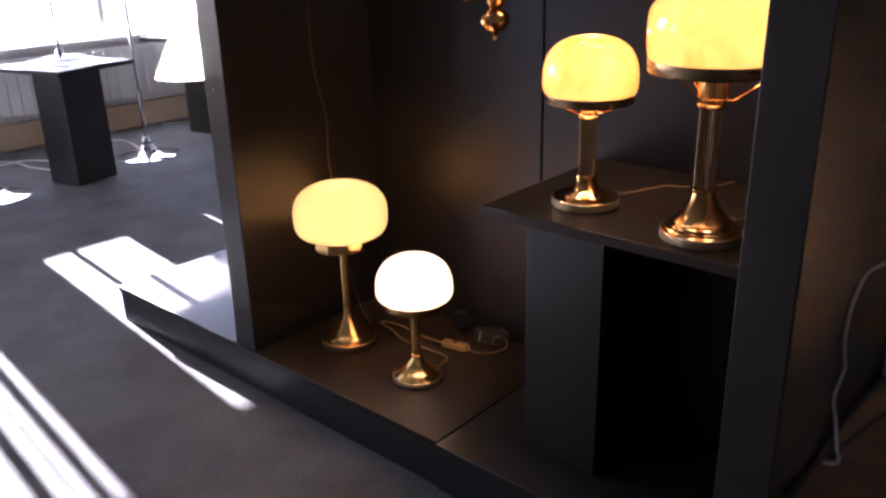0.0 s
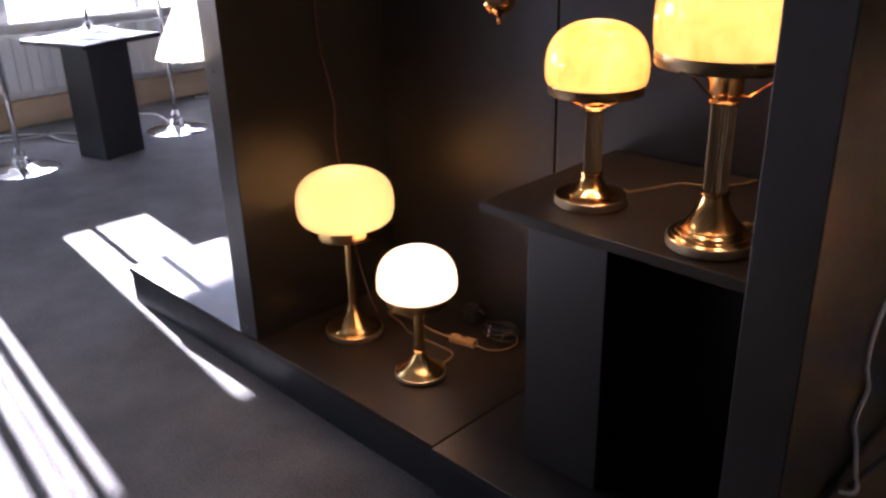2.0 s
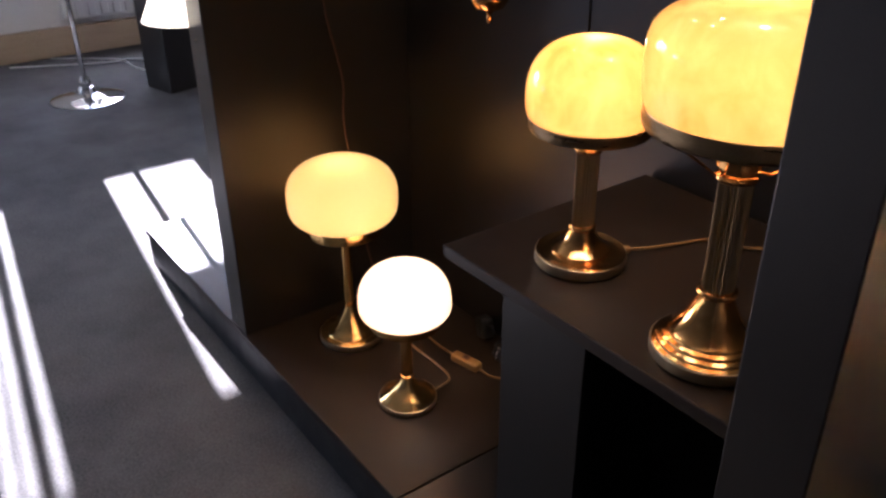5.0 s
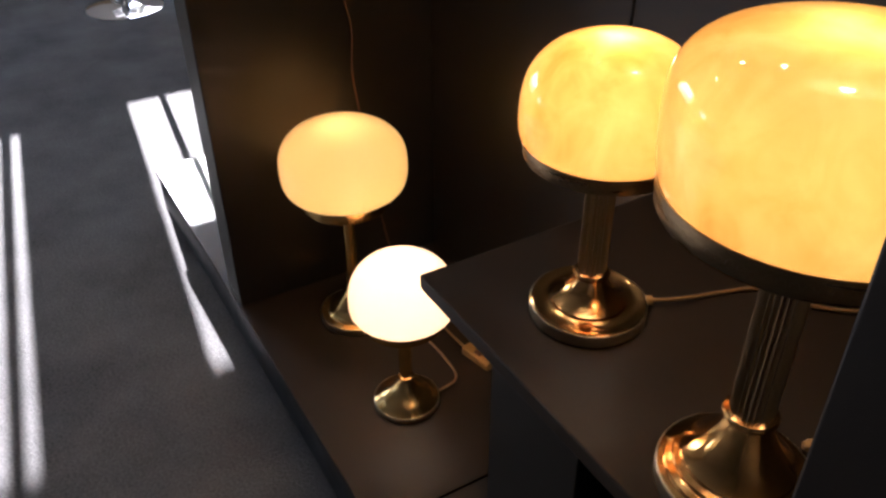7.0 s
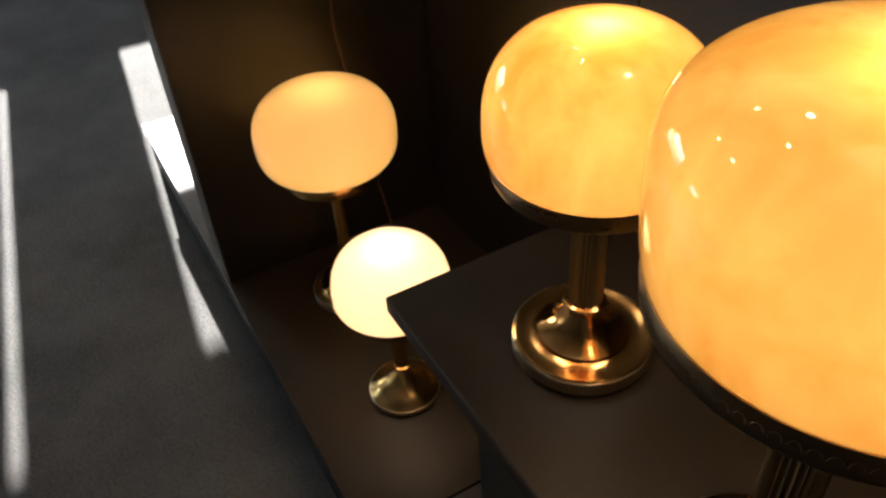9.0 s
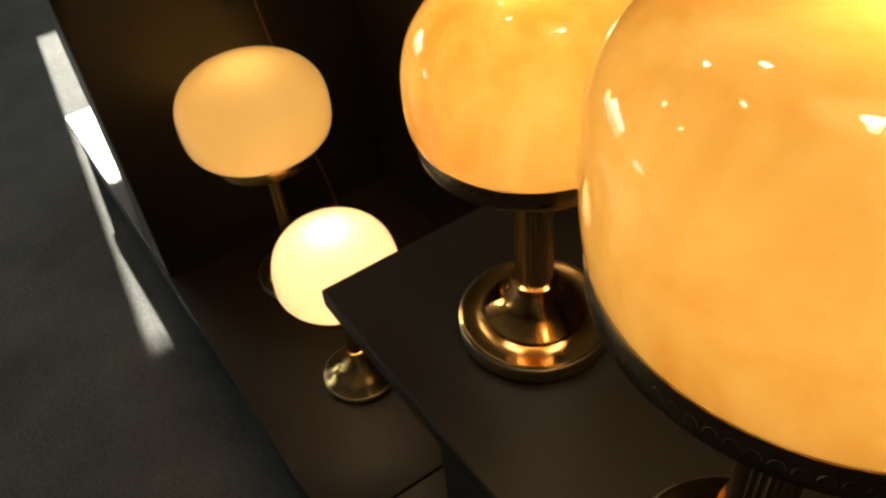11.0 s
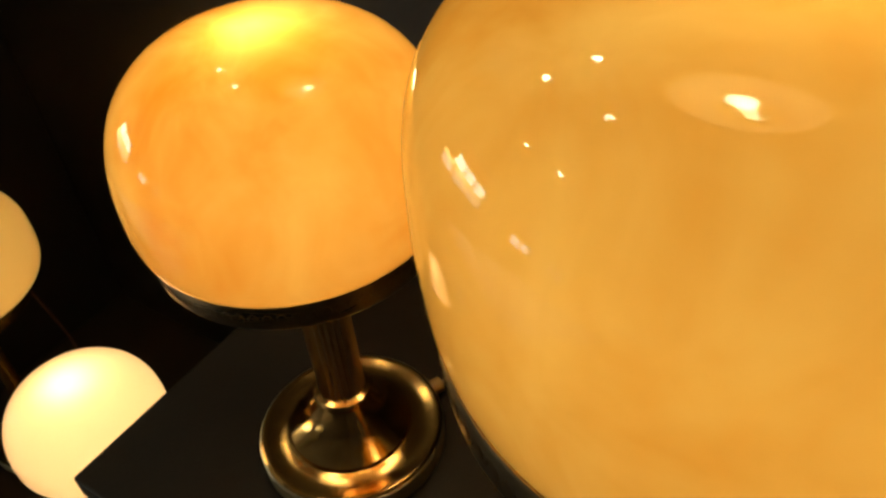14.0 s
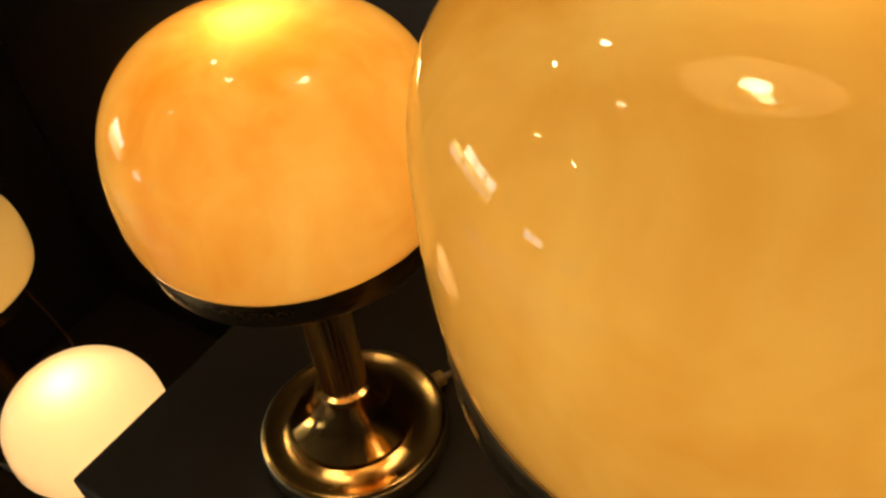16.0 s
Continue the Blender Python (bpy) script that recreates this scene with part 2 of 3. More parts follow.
# ---- room ----
WEST = -3.02            # inner face of the window wall
PLATFORM = 0.1075       # top of the display plinths
BROWN_TOP = 0.25        # top of the brown wood plinth
TOP_Z = 0.5912          # top of the small table on the plinth
setting("floor", box(-3.3, 4.3, -4.2, 3.6, -0.1, 0.0), CARPET, "charcoal grey needle-felt carpet floor", "floor")
setting("ceiling", box(-3.3, 4.3, -4.2, 3.6, 2.7, 2.8), CEILING_PAINT, "mid grey painted shop ceiling", "ceiling")
setting("wall_east", box(4.2, 4.3, -4.2, 3.6, 0, 2.7), GREY_PAINT, "mid grey painted shop wall", "wall")
south = bmesh.new()
for a, b, c, d in ((-3.3, -2.95, 0.2, 0.95), (-2.35, 4.2, 0.2, 0.95), (-3.3, 4.2, 0.0, 0.2), (-3.3, 4.2, 0.95, 2.7), (-2.68, -2.62, 0.2, 0.95)):
    box(a, b, -4.2, -4.1, c, d, bm=south)
setting("wall_south", south, GREY_PAINT, "mid grey painted shop wall", "wall")
setting("wall_north", box(-3.3, 4.2, 3.5, 3.6, 0, 2.7), WALL_PAINT, "white painted shop wall", "wall")
setting("ground", box(-60, 60, -60, 60, -0.6, -0.5), surface("paving", (0.2, 0.2, 0.19), (0.32, 0.31, 0.3), (0.8, 0.9), 2.0, 60.0, 0.2), "pale paving outside the windows", "ground")

# window wall: breast wall, narrow panes below, tall panes above a transom
SILL, HEAD_LOW, FOOT_HIGH, HEAD_HIGH = 0.515, 0.966, 1.0, 1.4
wall = bmesh.new()
box(WEST - 0.12, WEST, -4.1, 3.5, 0, SILL, bm=wall)
box(WEST - 0.12, WEST, -4.1, 3.5, HEAD_LOW, FOOT_HIGH, bm=wall)
box(WEST - 0.12, WEST, -4.1, 3.5, HEAD_HIGH, 2.7, bm=wall)
for a, b in ((-4.1, -3.45), (-2.75, -1.6), (-0.056, 0.249), (0.566, 0.62), (3.2, 3.5)):
    box(WEST - 0.12, WEST, a, b, SILL, HEAD_LOW, bm=wall)
box(WEST - 0.12, WEST, -1.6, -0.056, SILL, SILL + 0.016, bm=wall)
box(WEST - 0.12, WEST, 0.249, 0.566, HEAD_LOW - 0.033, HEAD_LOW, bm=wall)
for a, b in ((-4.1, -1.6), (-0.5, 0.35), (2.9, 3.5)):
    box(WEST - 0.12, WEST, a, b, FOOT_HIGH, HEAD_HIGH, bm=wall)
setting("wall_west", wall, WALL_PAINT, "white painted wall below and between the windows", "wall")
setting("window_sill", box(WEST - 0.02, WEST + 0.035, 0.56, 3.4, SILL - 0.03, SILL - 0.004, 0.004), WALL_PAINT, "white painted window sill", "sill")
setting("baseboard", box(WEST + 0.002, WEST + 0.045, -4.0, 3.4, 0.0, 0.135, 0.004), WOOD, "pale oak board along the foot of the window wall", "baseboard")


def pane_window(name, y0, y1, z0, z1, bars, label, across=()):
    """A window with a frame, upright bars between the spans, and glass or frosted panes."""
    holder = thing(name, (WEST - 0.06, (y0 + y1) / 2, z0), label, "window", kind="structure")
    mid = (y0 + y1) / 2
    for a, b in bars:
        part("glazing_bar", box(-0.02, 0.02, a - mid, b - mid, 0, z1 - z0, 0.003), WALL_PAINT, holder)
    for h in across:
        part("glazing_bar", box(-0.018, 0.018, y0 - mid, y1 - mid, h - z0 - 0.02, h - z0 + 0.02, 0.003), WALL_PAINT, holder)
    return holder


pane_window("window_1", -1.6, -0.056, SILL, HEAD_LOW, [(-0.111, -0.086), (-0.1405, -0.1375), (-0.202, -0.172), (-0.61, -0.54), (-1.1, -1.06)], "low shop window with narrow white glazing bars")
frosted = pane_window("window_2", 0.62, 3.2, SILL, HEAD_LOW, [(1.3, 1.34), (2.2, 2.24)], "low shop window with bright frosted white panes")
for a, b in ((0.62, 0.862), (0.898, 1.3), (1.34, 2.2), (2.24, 3.2)):
    part("pane", box(-0.006, 0.0, a - 1.91, b - 1.91, 0, HEAD_LOW - SILL), FROST, frosted)
pane_window("window_3", -1.6, -0.5, FOOT_HIGH, HEAD_HIGH, [(-1.28, -1.22), (-0.92, -0.86)], "tall shop window with white glazing bars", (1.2,))
pane_window("window_5", -3.45, -2.75, SILL, HEAD_LOW, [(-3.13, -3.07)], "low shop window with one white glazing bar", (0.72,))
pane_window("window_4", 0.35, 2.9, FOOT_HIGH, HEAD_HIGH, [(1.15, 1.22), (2.0, 2.06)], "tall shop window with white glazing bars", (1.2,))
# unseen slab, added to keep direct sun out of the tall panes
setting("canopy", box(-7.6, -3.16, -5, 5, 2.32, 2.4), DARK_PAINT, "unseen flat dark slab outside, added to block high sun", "canopy")

# ribbed radiator cover below the frosted panes
radiator = thing("radiator", (WEST + 0.03, 1.7, 0.17), "white ribbed radiator under the shop window", "radiator")
part("panel", box(-0.02, 0.02, -1.3, 1.6, 0.0, 0.29, 0.004), RADIATOR, radiator)
rib = None
for i in range(48):
    y = -1.28 + i * 0.06
    if rib is None:
        rib = part("rib", box(0.0, 0.012, -0.018, 0.018, 0.01, 0.28, 0.004), RADIATOR, radiator)
        rib.location = (0.0205, y, 0)
        rib_mesh = rib.data
    else:
        o = new("rib", rib_mesh)
        o.parent, o.location = radiator, (0.0205, y, 0)

# ---- display bays: black plinths, side panels, back wall ----
BACK = 0.43


def plinth(x0, x1, y0, y1, top, label, cover=LAMINATE, group="display plinths"):
    ob = thing("display_plinth", ((x0 + x1) / 2, (y0 + y1) / 2, 0), label, "plinth", group)
    hx, hy = (x1 - x0) / 2, (y1 - y0) / 2
    part("skirt", box(-hx + 0.0004, hx - 0.0004, -hy + 0.006, hy, 0.0, top - 0.018), LAMINATE_EDGE, ob)
    part("board", box(-hx + 0.001, hx - 0.001, -hy, hy, top - 0.0175, top, 0.0015), cover, ob)
    return ob


plinth(-0.612, 0.600, 0, BACK, PLATFORM, "low black laminate plinth under two lamps, one end sunlit", TABLE_TOP)
plinth(0.6005, 1.140, -0.007, BACK, PLATFORM, "low black laminate plinth under a small table")
plinth(1.2195, 2.4, 0.0, 1.05, BROWN_TOP, "low brown wood plinth beside the black side panel", BROWN_WOOD)


bay = thing("display_cabinet", (0.6, 0.2, 0.0), "open black laminate display cabinet with tall side panels", "cabinet")


def board_wall(name, x0, x1, y0, y1, z0, z1, label, parent=bay, material=LAMINATE):
    o = parent.location
    return part(name, box(x0 - o.x, x1 - o.x, y0 - o.y, y1 - o.y, z0, z1, 0.002), material, parent, label)


left = board_wall("side_panel", -0.050, 0.0235, 0.004, BACK, PLATFORM + 0.001, 1.38, "tall black side panel standing on the plinth")
# screw heads in the front edge
for z in (0.131, 0.72, 1.3):
    s = part("screw_or_glint", turned([(0, 0.0012), (0.0035, 0.001), (0.004, 0.0)], 12), CHROME, left, "small steel disc for a screw head or a lamp glint", True)
    s.rotation_euler, s.location = (radians(90), 0, 0), (-0.618, -0.196, z)
right = board_wall("side_panel", 1.142, 1.219, 0.0, 1.05, 0.0, 1.38, "thick black side panel reaching to the carpet")
# two steel discs in place of lamp reflections on the outer face
for y, z in ((0.33, 0.80), (0.26, 0.765)):
    k = part("screw_or_glint", turned([(0, 0.0014), (0.0035, 0.0012), (0.0042, 0.0)], 12), CHROME, right, "small steel disc for a screw head or a lamp glint", True)
    k.rotation_euler, k.location = (0, radians(90), 0), (0.6191, y - 0.2, z)
board_wall("back_panel", -0.050, 0.529, BACK + 0.001, BACK + 0.02, 0.0, 1.38, "black back panel with soft lamp reflections")
board_wall("back_panel", 0.532, 1.14, BACK + 0.001, BACK + 0.02, 0.0, 1.38, "black back panel behind the small table")
board_wall("joint_strip", 0.50, 0.56, BACK + 0.0205, BACK + 0.03, 0.0, 1.38, "black strip closing the joint")
# unseen brown board, added so the outer face of the side panel reflects brown
next_bay = thing("reflected_board", (1.8, 1.06, 0.0), "unseen brown wood board, added for the side panel to reflect", "divider")
board_wall("board", 1.2205, 2.4, 1.052, 1.07, 0.0, 1.38, "", next_bay, BROWN_WOOD)


def side_table(name, x0, x1, y0, y1, foot, top, label, cover):
    """A square board on a pedestal of three boards."""
    ob = thing(name, ((x0 + x1) / 2, (y0 + y1) / 2, foot), label, "table", "black side tables")
    hx, hy, h = (x1 - x0) / 2, (y1 - y0) / 2, top - foot
    part("tabletop", box(-hx, hx, -hy, hy, h - 0.018, h, 0.002), cover, ob)
    return ob, hx, hy, h - 0.0185


show, hx, hy, h = side_table("side_table", 0.679, 1.140, 0.0415, 0.424, PLATFORM, TOP_Z, "black laminate side table carrying two amber glass lamps", TABLE_TOP)
part("front_board", box(-0.176, -0.024, -0.134, -0.118, 0, h, 0.001), LAMINATE, show)
part("web_board", box(-0.115, -0.099, -0.1175, 0.111, 0, h, 0.001), LAMINATE, show)
part("back_board", box(-0.176, 0.138, 0.1115, 0.127, 0, h, 0.001), LAMINATE, show)

# ---- table lamps with glass shades ----


def shade_profile(p):
    """From the ring up over the widest part to the crown."""
    out = []
    for i in range(11):
        a = math.pi / 2 * i / 10
        k = p["low"]
        out.append((p["ring"] * 0.985 + (p["R"] - p["ring"] * 0.985) * math.sin(a) ** (2 / k), p["widest"] - (p["widest"] - p["seat"]) * math.cos(a) ** (2 / k)))
    for i in range(1, 21):
        a = math.pi / 2 * i / 20
        k = p["high"]
        out.append((p["R"] * max(math.cos(a), 0.0) ** (2 / k) if i < 20 else 0.0, p["widest"] + (p["crown"] - p["widest"]) * math.sin(a) ** (2 / k)))
    return out


def table_lamp(x, y, z, p, glass, label, watts, cord=None):
    ob = thing("table_lamp", (x, y, z), label, "table lamp", "lit glass table lamps")
    metal = p["metal"]
    # foot: side band, raised lip, steps and a hollow cone up to the stem
    part("foot", turned(p["foot"], 64), metal, ob, "polished brass foot with turned steps", True)
    rb = p["foot"][1][0]
    part("foot_rim", turned([(rb - 0.004, 0.0005), (rb + 0.0006, 0.0005), (rb + 0.0014, 0.0014), (rb + 0.0014, p["band"] - 0.0008), (rb + 0.0006, p["band"]), (rb - 0.003, p["band"] + 0.0009)], 64), p["rim_metal"], ob, "brass rim band", True)
    z0, z1, rs = p["foot"][-1][1], p["seat"] - p["drop"], p["stem"]
    stem = [(rs * 1.0, z0), (rs, z0 + 0.002), (rs, z1 - 0.002), (rs, z1)]
    part("stem", turned(stem, 96 if p["flutes"] else 32, p["flutes"], 0.13), p["stem_metal"], ob, "", True)
    bead = [(rs * 0.9, -0.004), (rs * 1.2, -0.0028), (rs * 1.28, 0.0), (rs * 1.2, 0.0028), (rs * 0.9, 0.004)]
    for zz in (z0, z1 + 0.003):
        b = part("bead", turned(bead, 32), GOLD, ob, "", True)
        b.location = (0, 0, zz)
    so = p["socket"]
    part("socket", turned([(rs * 0.95, z1 + 0.004), (so * 0.82, z1 + 0.007), (so * 0.85, z1 + 0.012), (so, z1 + 0.014), (so, p["seat"] + 0.006), (so * 0.9, p["seat"] + 0.012), (0.006, p["seat"] + 0.012)], 32), GOLD, ob, "bright brass lamp socket", True)
    rr, rh = p["ring"], p["band_ring"]
    part("ring", turned([(rr * 0.95, p["seat"] - rh + 0.001), (rr * 0.985, p["seat"] - rh), (rr * 1.0, p["seat"] - rh + 0.002), (rr * 1.004, p["seat"] - rh * 0.5), (rr * 1.008, p["seat"] - 0.001), (rr * 1.003, p["seat"] + 0.0008), (rr * 0.990, p["seat"] + 0.0006), (rr * 0.955, p["seat"] - 0.003), (rr * 0.95, p["seat"] - rh + 0.001)], 72), p["ring_metal"], ob, "antique brass ring under the shade", True)
    if p["ornaments"]:
        data = None
        for i in range(p["ornaments"]):
            a = 2 * math.pi * i / p["ornaments"]
            if data is None:
                w = 0.36 * 2 * math.pi * rr / p["ornaments"]
                o = part("ornament", tube([(-w, 0, -0.0022), (-w * 0.8, 0, 0.0004), (0, 0, 0.0020), (w * 0.8, 0, 0.0004), (w, 0, -0.0022)], 0.0003, 5, 2), p["ring_metal"], ob)
                data = o.data
            else:
                o = new("ornament", data)
                o.parent = ob
            o.location = (rr * 1.0035 * math.cos(a), rr * 1.0035 * math.sin(a), p["seat"] - rh * 0.42)
            o.rotation_euler = (0, 0, a + math.pi / 2)
    for i in range(3):
        a = radians(p["turn"] + 120 * i)
        c, s2 = math.cos(a), math.sin(a)
        arm = [(so * 0.8, z1 + 0.011), (so * 1.35, z1 + 0.0095), (rr * 0.93, p["seat"] - rh + 0.002)]
        part("arm", tube([(r * c, r * s2, zz) for r, zz in arm], 0.0014, 6, 1), GOLD, ob, "thin brass wire arm")
    part("shade", turned(shade_profile(p), 96), glass, ob, p["glass_label"], True)
    hb = p["bulb"]
    bulb = turned([(0.008, -0.035), (0.012, -0.028), (0.02, -0.012), (0.022, 0.0), (0.019, 0.012), (0.011, 0.02), (0, 0.022)], 24)
    b = part("bulb", bulb, BULB, ob, "", True)
    b.location = (0, 0, hb)
    b.scale = (0.85, 0.85, 0.85)
    light = bpy.data.lights.new("bulb_light", "POINT")
    light.energy, light.color, light.shadow_soft_size = watts, (1.0, 0.87, 0.67), 0.02
    lo = new("bulb_light", light)
    lo.parent, lo.location = ob, (0, 0, hb + 0.026)
    if cord:
        part("cord", tube([Vector(q) - Vector((x, y, z)) for q in cord["line"]], cord["r"], 8), cord["material"], ob, cord["label"], True)
        if cord.get("plug"):
            d = cord["plug"]
            g = part("cord_grip", turned([(0, -0.008), (0.005, -0.007), (0.0055, 0.004), (0.0035, 0.008), (0, 0.008)], 16), AMBER_PLASTIC, ob, "", True)
            g.location, g.rotation_euler = Vector(d) - Vector((x, y, z)), (radians(90), 0, radians(-25))
    return ob


P, T = PLATFORM + 0.0005, TOP_Z + 0.0005
LAMP_A = dict(ornaments=0, R=0.1075, widest=0.3217, crown=0.3943, ring=0.0780, seat=0.2751, low=2.8217, high=2.5653, drop=0.03, stem=0.0105, flutes=0, socket=0.0155, band_ring=0.026, band=0.0135, turn=20, bulb=0.32,
              metal=BRASS, stem_metal=BRASS, rim_metal=SATIN, ring_metal=BRASS, glass_label="warm opal glass shade, lit",
              foot=[(0.0000, 0.001), (0.0645, 0.001), (0.0655, 0.013), (0.0628, 0.0145), (0.0525, 0.0165), (0.0508, 0.020), (0.0472, 0.0245), (0.0399, 0.028), (0.0378, 0.031), (0.0315, 0.038), (0.0236, 0.050), (0.0152, 0.063), (0.0119, 0.074), (0.0100, 0.080)])
LAMP_B = dict(ornaments=0, R=0.0822, widest=0.2105, crown=0.2865, ring=0.0653, seat=0.1922, low=2.2237, high=2.6413, drop=0.018, stem=0.0105, flutes=0, socket=0.014, band_ring=0.019, band=0.0105, turn=0, bulb=0.235,
              metal=BRASS, stem_metal=BRASS, rim_metal=SATIN, ring_metal=BRASS, glass_label="white opal glass shade, brightly lit",
              foot=[(0.0000, 0.001), (0.0527, 0.001), (0.0537, 0.009), (0.0522, 0.0112), (0.0455, 0.0145), (0.0445, 0.0165), (0.0348, 0.0225), (0.0261, 0.030), (0.0184, 0.039), (0.0131, 0.049), (0.0104, 0.056)])
LAMP_C = dict(ornaments=72, R=0.0760, widest=0.2054, crown=0.2756, ring=0.0708, seat=0.1851, low=2.1862, high=2.5803, drop=0.041, stem=0.0135, flutes=24, socket=0.016, band_ring=0.014, band=0.0135, turn=15, bulb=0.236,
              metal=GOLD, stem_metal=STEM_BRASS, rim_metal=SATIN, ring_metal=DARK_BRASS, glass_label="glossy amber marbled glass shade, lit",
              foot=[(0.0000, 0.001), (0.0549, 0.001), (0.0554, 0.0135), (0.0539, 0.0150), (0.0504, 0.0150), (0.0468, 0.0132), (0.0373, 0.0150), (0.0365, 0.0152), (0.0361, 0.0188), (0.0332, 0.0205), (0.0297, 0.0232), (0.0247, 0.0265), (0.0207, 0.032), (0.0169, 0.039), (0.0141, 0.047)])
LAMP_D = dict(ornaments=84, R=0.0953, widest=0.2998, crown=0.3554, ring=0.0914, seat=0.2593, low=1.9923, high=3.2549, drop=0.066, stem=0.0160, flutes=24, socket=0.021, band_ring=0.017, band=0.0135, turn=25, bulb=0.3,
              metal=GOLD, stem_metal=STEM_BRASS, rim_metal=SATIN, ring_metal=DARK_BRASS, glass_label="large glossy honey marbled glass shade, lit",
              foot=[(0.0000, 0.001), (0.0577, 0.001), (0.0583, 0.0125), (0.0572, 0.0145), (0.0534, 0.0160), (0.0526, 0.0190), (0.0496, 0.0200), (0.0477, 0.0205), (0.0471, 0.0238), (0.0440, 0.0250), (0.0427, 0.0256), (0.0421, 0.0286), (0.0381, 0.0312), (0.0296, 0.0420), (0.0229, 0.0540), (0.0181, 0.0660), (0.0157, 0.0740)])

table_lamp(0.1527, 0.1839, P, LAMP_A, OPAL, "brass table lamp with a wide opal glass shade, lit", 0.015,
           dict(r=0.0022, material=CORD_BROWN, label="brown cord rising up the side panel",
                line=[(0.147, 0.235, P + 0.008), (0.13, 0.275, P + 0.004), (0.06, 0.31, P + 0.02), (0.03, 0.30, 0.25), (0.027, 0.283, 0.40), (0.026, 0.268, 0.52), (0.026, 0.272, 0.60), (0.026, 0.262, 0.66), (0.026, 0.243, 0.75), (0.026, 0.240, 0.85), (0.026, 0.245, 1.2), (0.026, 0.245, 1.37)]))
table_lamp(0.4015, 0.1584, P, LAMP_B, OPAL_WHITE, "small brass table lamp with a white opal shade, lit", 0.04,
           dict(r=0.0022, material=CORD_AMBER, label="clear amber cord with a switch",
                line=[(0.415, 0.213, P + 0.007), (0.408, 0.25, P + 0.012), (0.35, 0.262, P + 0.006), (0.26, 0.262, P + 0.004), (0.205, 0.282, P + 0.004), (0.15, 0.292, P + 0.008), (0.20, 0.305, P + 0.010), (0.29, 0.303, P + 0.006), (0.348, 0.306, P + 0.007)]))
table_lamp(0.8139, 0.1532, T, LAMP_C, MARBLE_C, "brass table lamp with an amber marbled glass shade, lit", 0.026,
           dict(r=0.0020, material=CORD_AMBER, label="clear amber cord lying on the table", plug=(0.838, 0.204, T + 0.0075),
                line=[(0.830, 0.196, T + 0.0075), (0.842, 0.212, T + 0.0075), (0.853, 0.24, T + 0.006), (0.864, 0.285, T + 0.003), (0.878, 0.318, T + 0.003), (0.91, 0.33, T + 0.003), (0.95, 0.37, T + 0.003), (0.96, 0.41, T + 0.003)]))
table_lamp(1.0340, 0.1184, T, LAMP_D, MARBLE_D, "large brass table lamp with a honey marbled shade, lit", 0.0255,
           dict(r=0.0020, material=CORD_AMBER, label="clear amber cord lying on the table", plug=(1.046, 0.194, T + 0.0075),
                line=[(1.043, 0.185, T + 0.0075), (1.05, 0.205, T + 0.007), (1.06, 0.24, T + 0.004), (1.07, 0.30, T + 0.003), (1.06, 0.36, T + 0.003), (1.05, 0.415, T + 0.003)]))

# inline switch and coiled black cable with its plug against the back panel
switch = thing("cord_switch", (0.38, 0.312, P), "amber plastic inline switch on the plinth", "switch")
switch.rotation_euler = (0, 0, radians(12))
part("housing", box(-0.033, 0.033, -0.011, 0.011, 0.0, 0.017, 0.004), AMBER_PLASTIC, switch)
part("rocker", box(-0.007, 0.007, -0.005, 0.005, 0.0165, 0.0195, 0.001), CORD_BROWN, switch)
tail = thing("cord_tail", (0.413, 0.318, P), "clear amber cord running from the switch", "cord")
part("cord", tube([(0.0, 0, 0.007), (0.03, 0.006, 0.004), (0.055, 0.03, 0.004), (0.062, 0.065, 0.006), (0.04, 0.09, 0.012), (0.02, 0.075, 0.016), (0.03, 0.055, 0.012)], 0.0022), CORD_AMBER, tail, "", True)
coil = thing("coiled_cable", (0.43, 0.385, P), "coiled black cable lying against the back panel", "cable")
loop = []
for i in range(40):
    a = i * 0.55
    loop.append((0.042 * math.cos(a) + 0.006 * math.sin(i), 0.022 * math.sin(a), 0.008 + 0.026 * (0.5 + 0.5 * math.sin(a * 0.37)) + 0.008 * math.cos(a)))
part("cable", tube(loop, 0.0026, 6, 4), CORD_BLACK, coil, "", True)
plug = thing("power_plug", (0.325, 0.405, P), "black power plug leaning on the back panel", "plug")
plug.rotation_euler = (0, radians(-18), radians(-15))
part("body", box(-0.018, 0.022, -0.014, 0.014, 0.0, 0.044, 0.006), BLACK_PLASTIC, plug)
part("lead", tube([(0.02, 0, 0.03), (0.045, 0.0, 0.032), (0.075, -0.01, 0.025)], 0.003), CORD_BLACK, plug, "", True)
band = thing("cable_tie", (0.407, 0.372, P), "white plastic tie round the black cable", "cable tie")
part("tie", tube([(0.0, -0.006, 0.006), (0.004, -0.008, 0.022), (0.0, 0.0, 0.030), (-0.004, 0.006, 0.020)], 0.002, 6), CORD_WHITE, band, "", True)

# ---- chandelier hanging in the bay ----
chan = thing("chandelier", (0.615, 0.163, 2.158), "polished brass chandelier hanging from the ceiling", "chandelier")
drop = [(0.0, -1.316), (0.003, -1.313), (0.004, -1.308), (0.0025, -1.303), (0.006, -1.299), (0.019, -1.294), (0.0265, -1.282), (0.0250, -1.271), (0.016, -1.262), (0.008, -1.260), (0.012, -1.256), (0.016, -1.248), (0.017, -1.240), (0.011, -1.232), (0.013, -1.222), (0.022, -1.206), (0.024, -1.19), (0.016, -1.17), (0.008, -1.15), (0.0075, 0.47), (0.05, 0.50), (0.055, 0.54), (0.0, 0.541)]
part("column", turned(drop, 40), GOLD, chan, "turned brass column with ball ends", True)
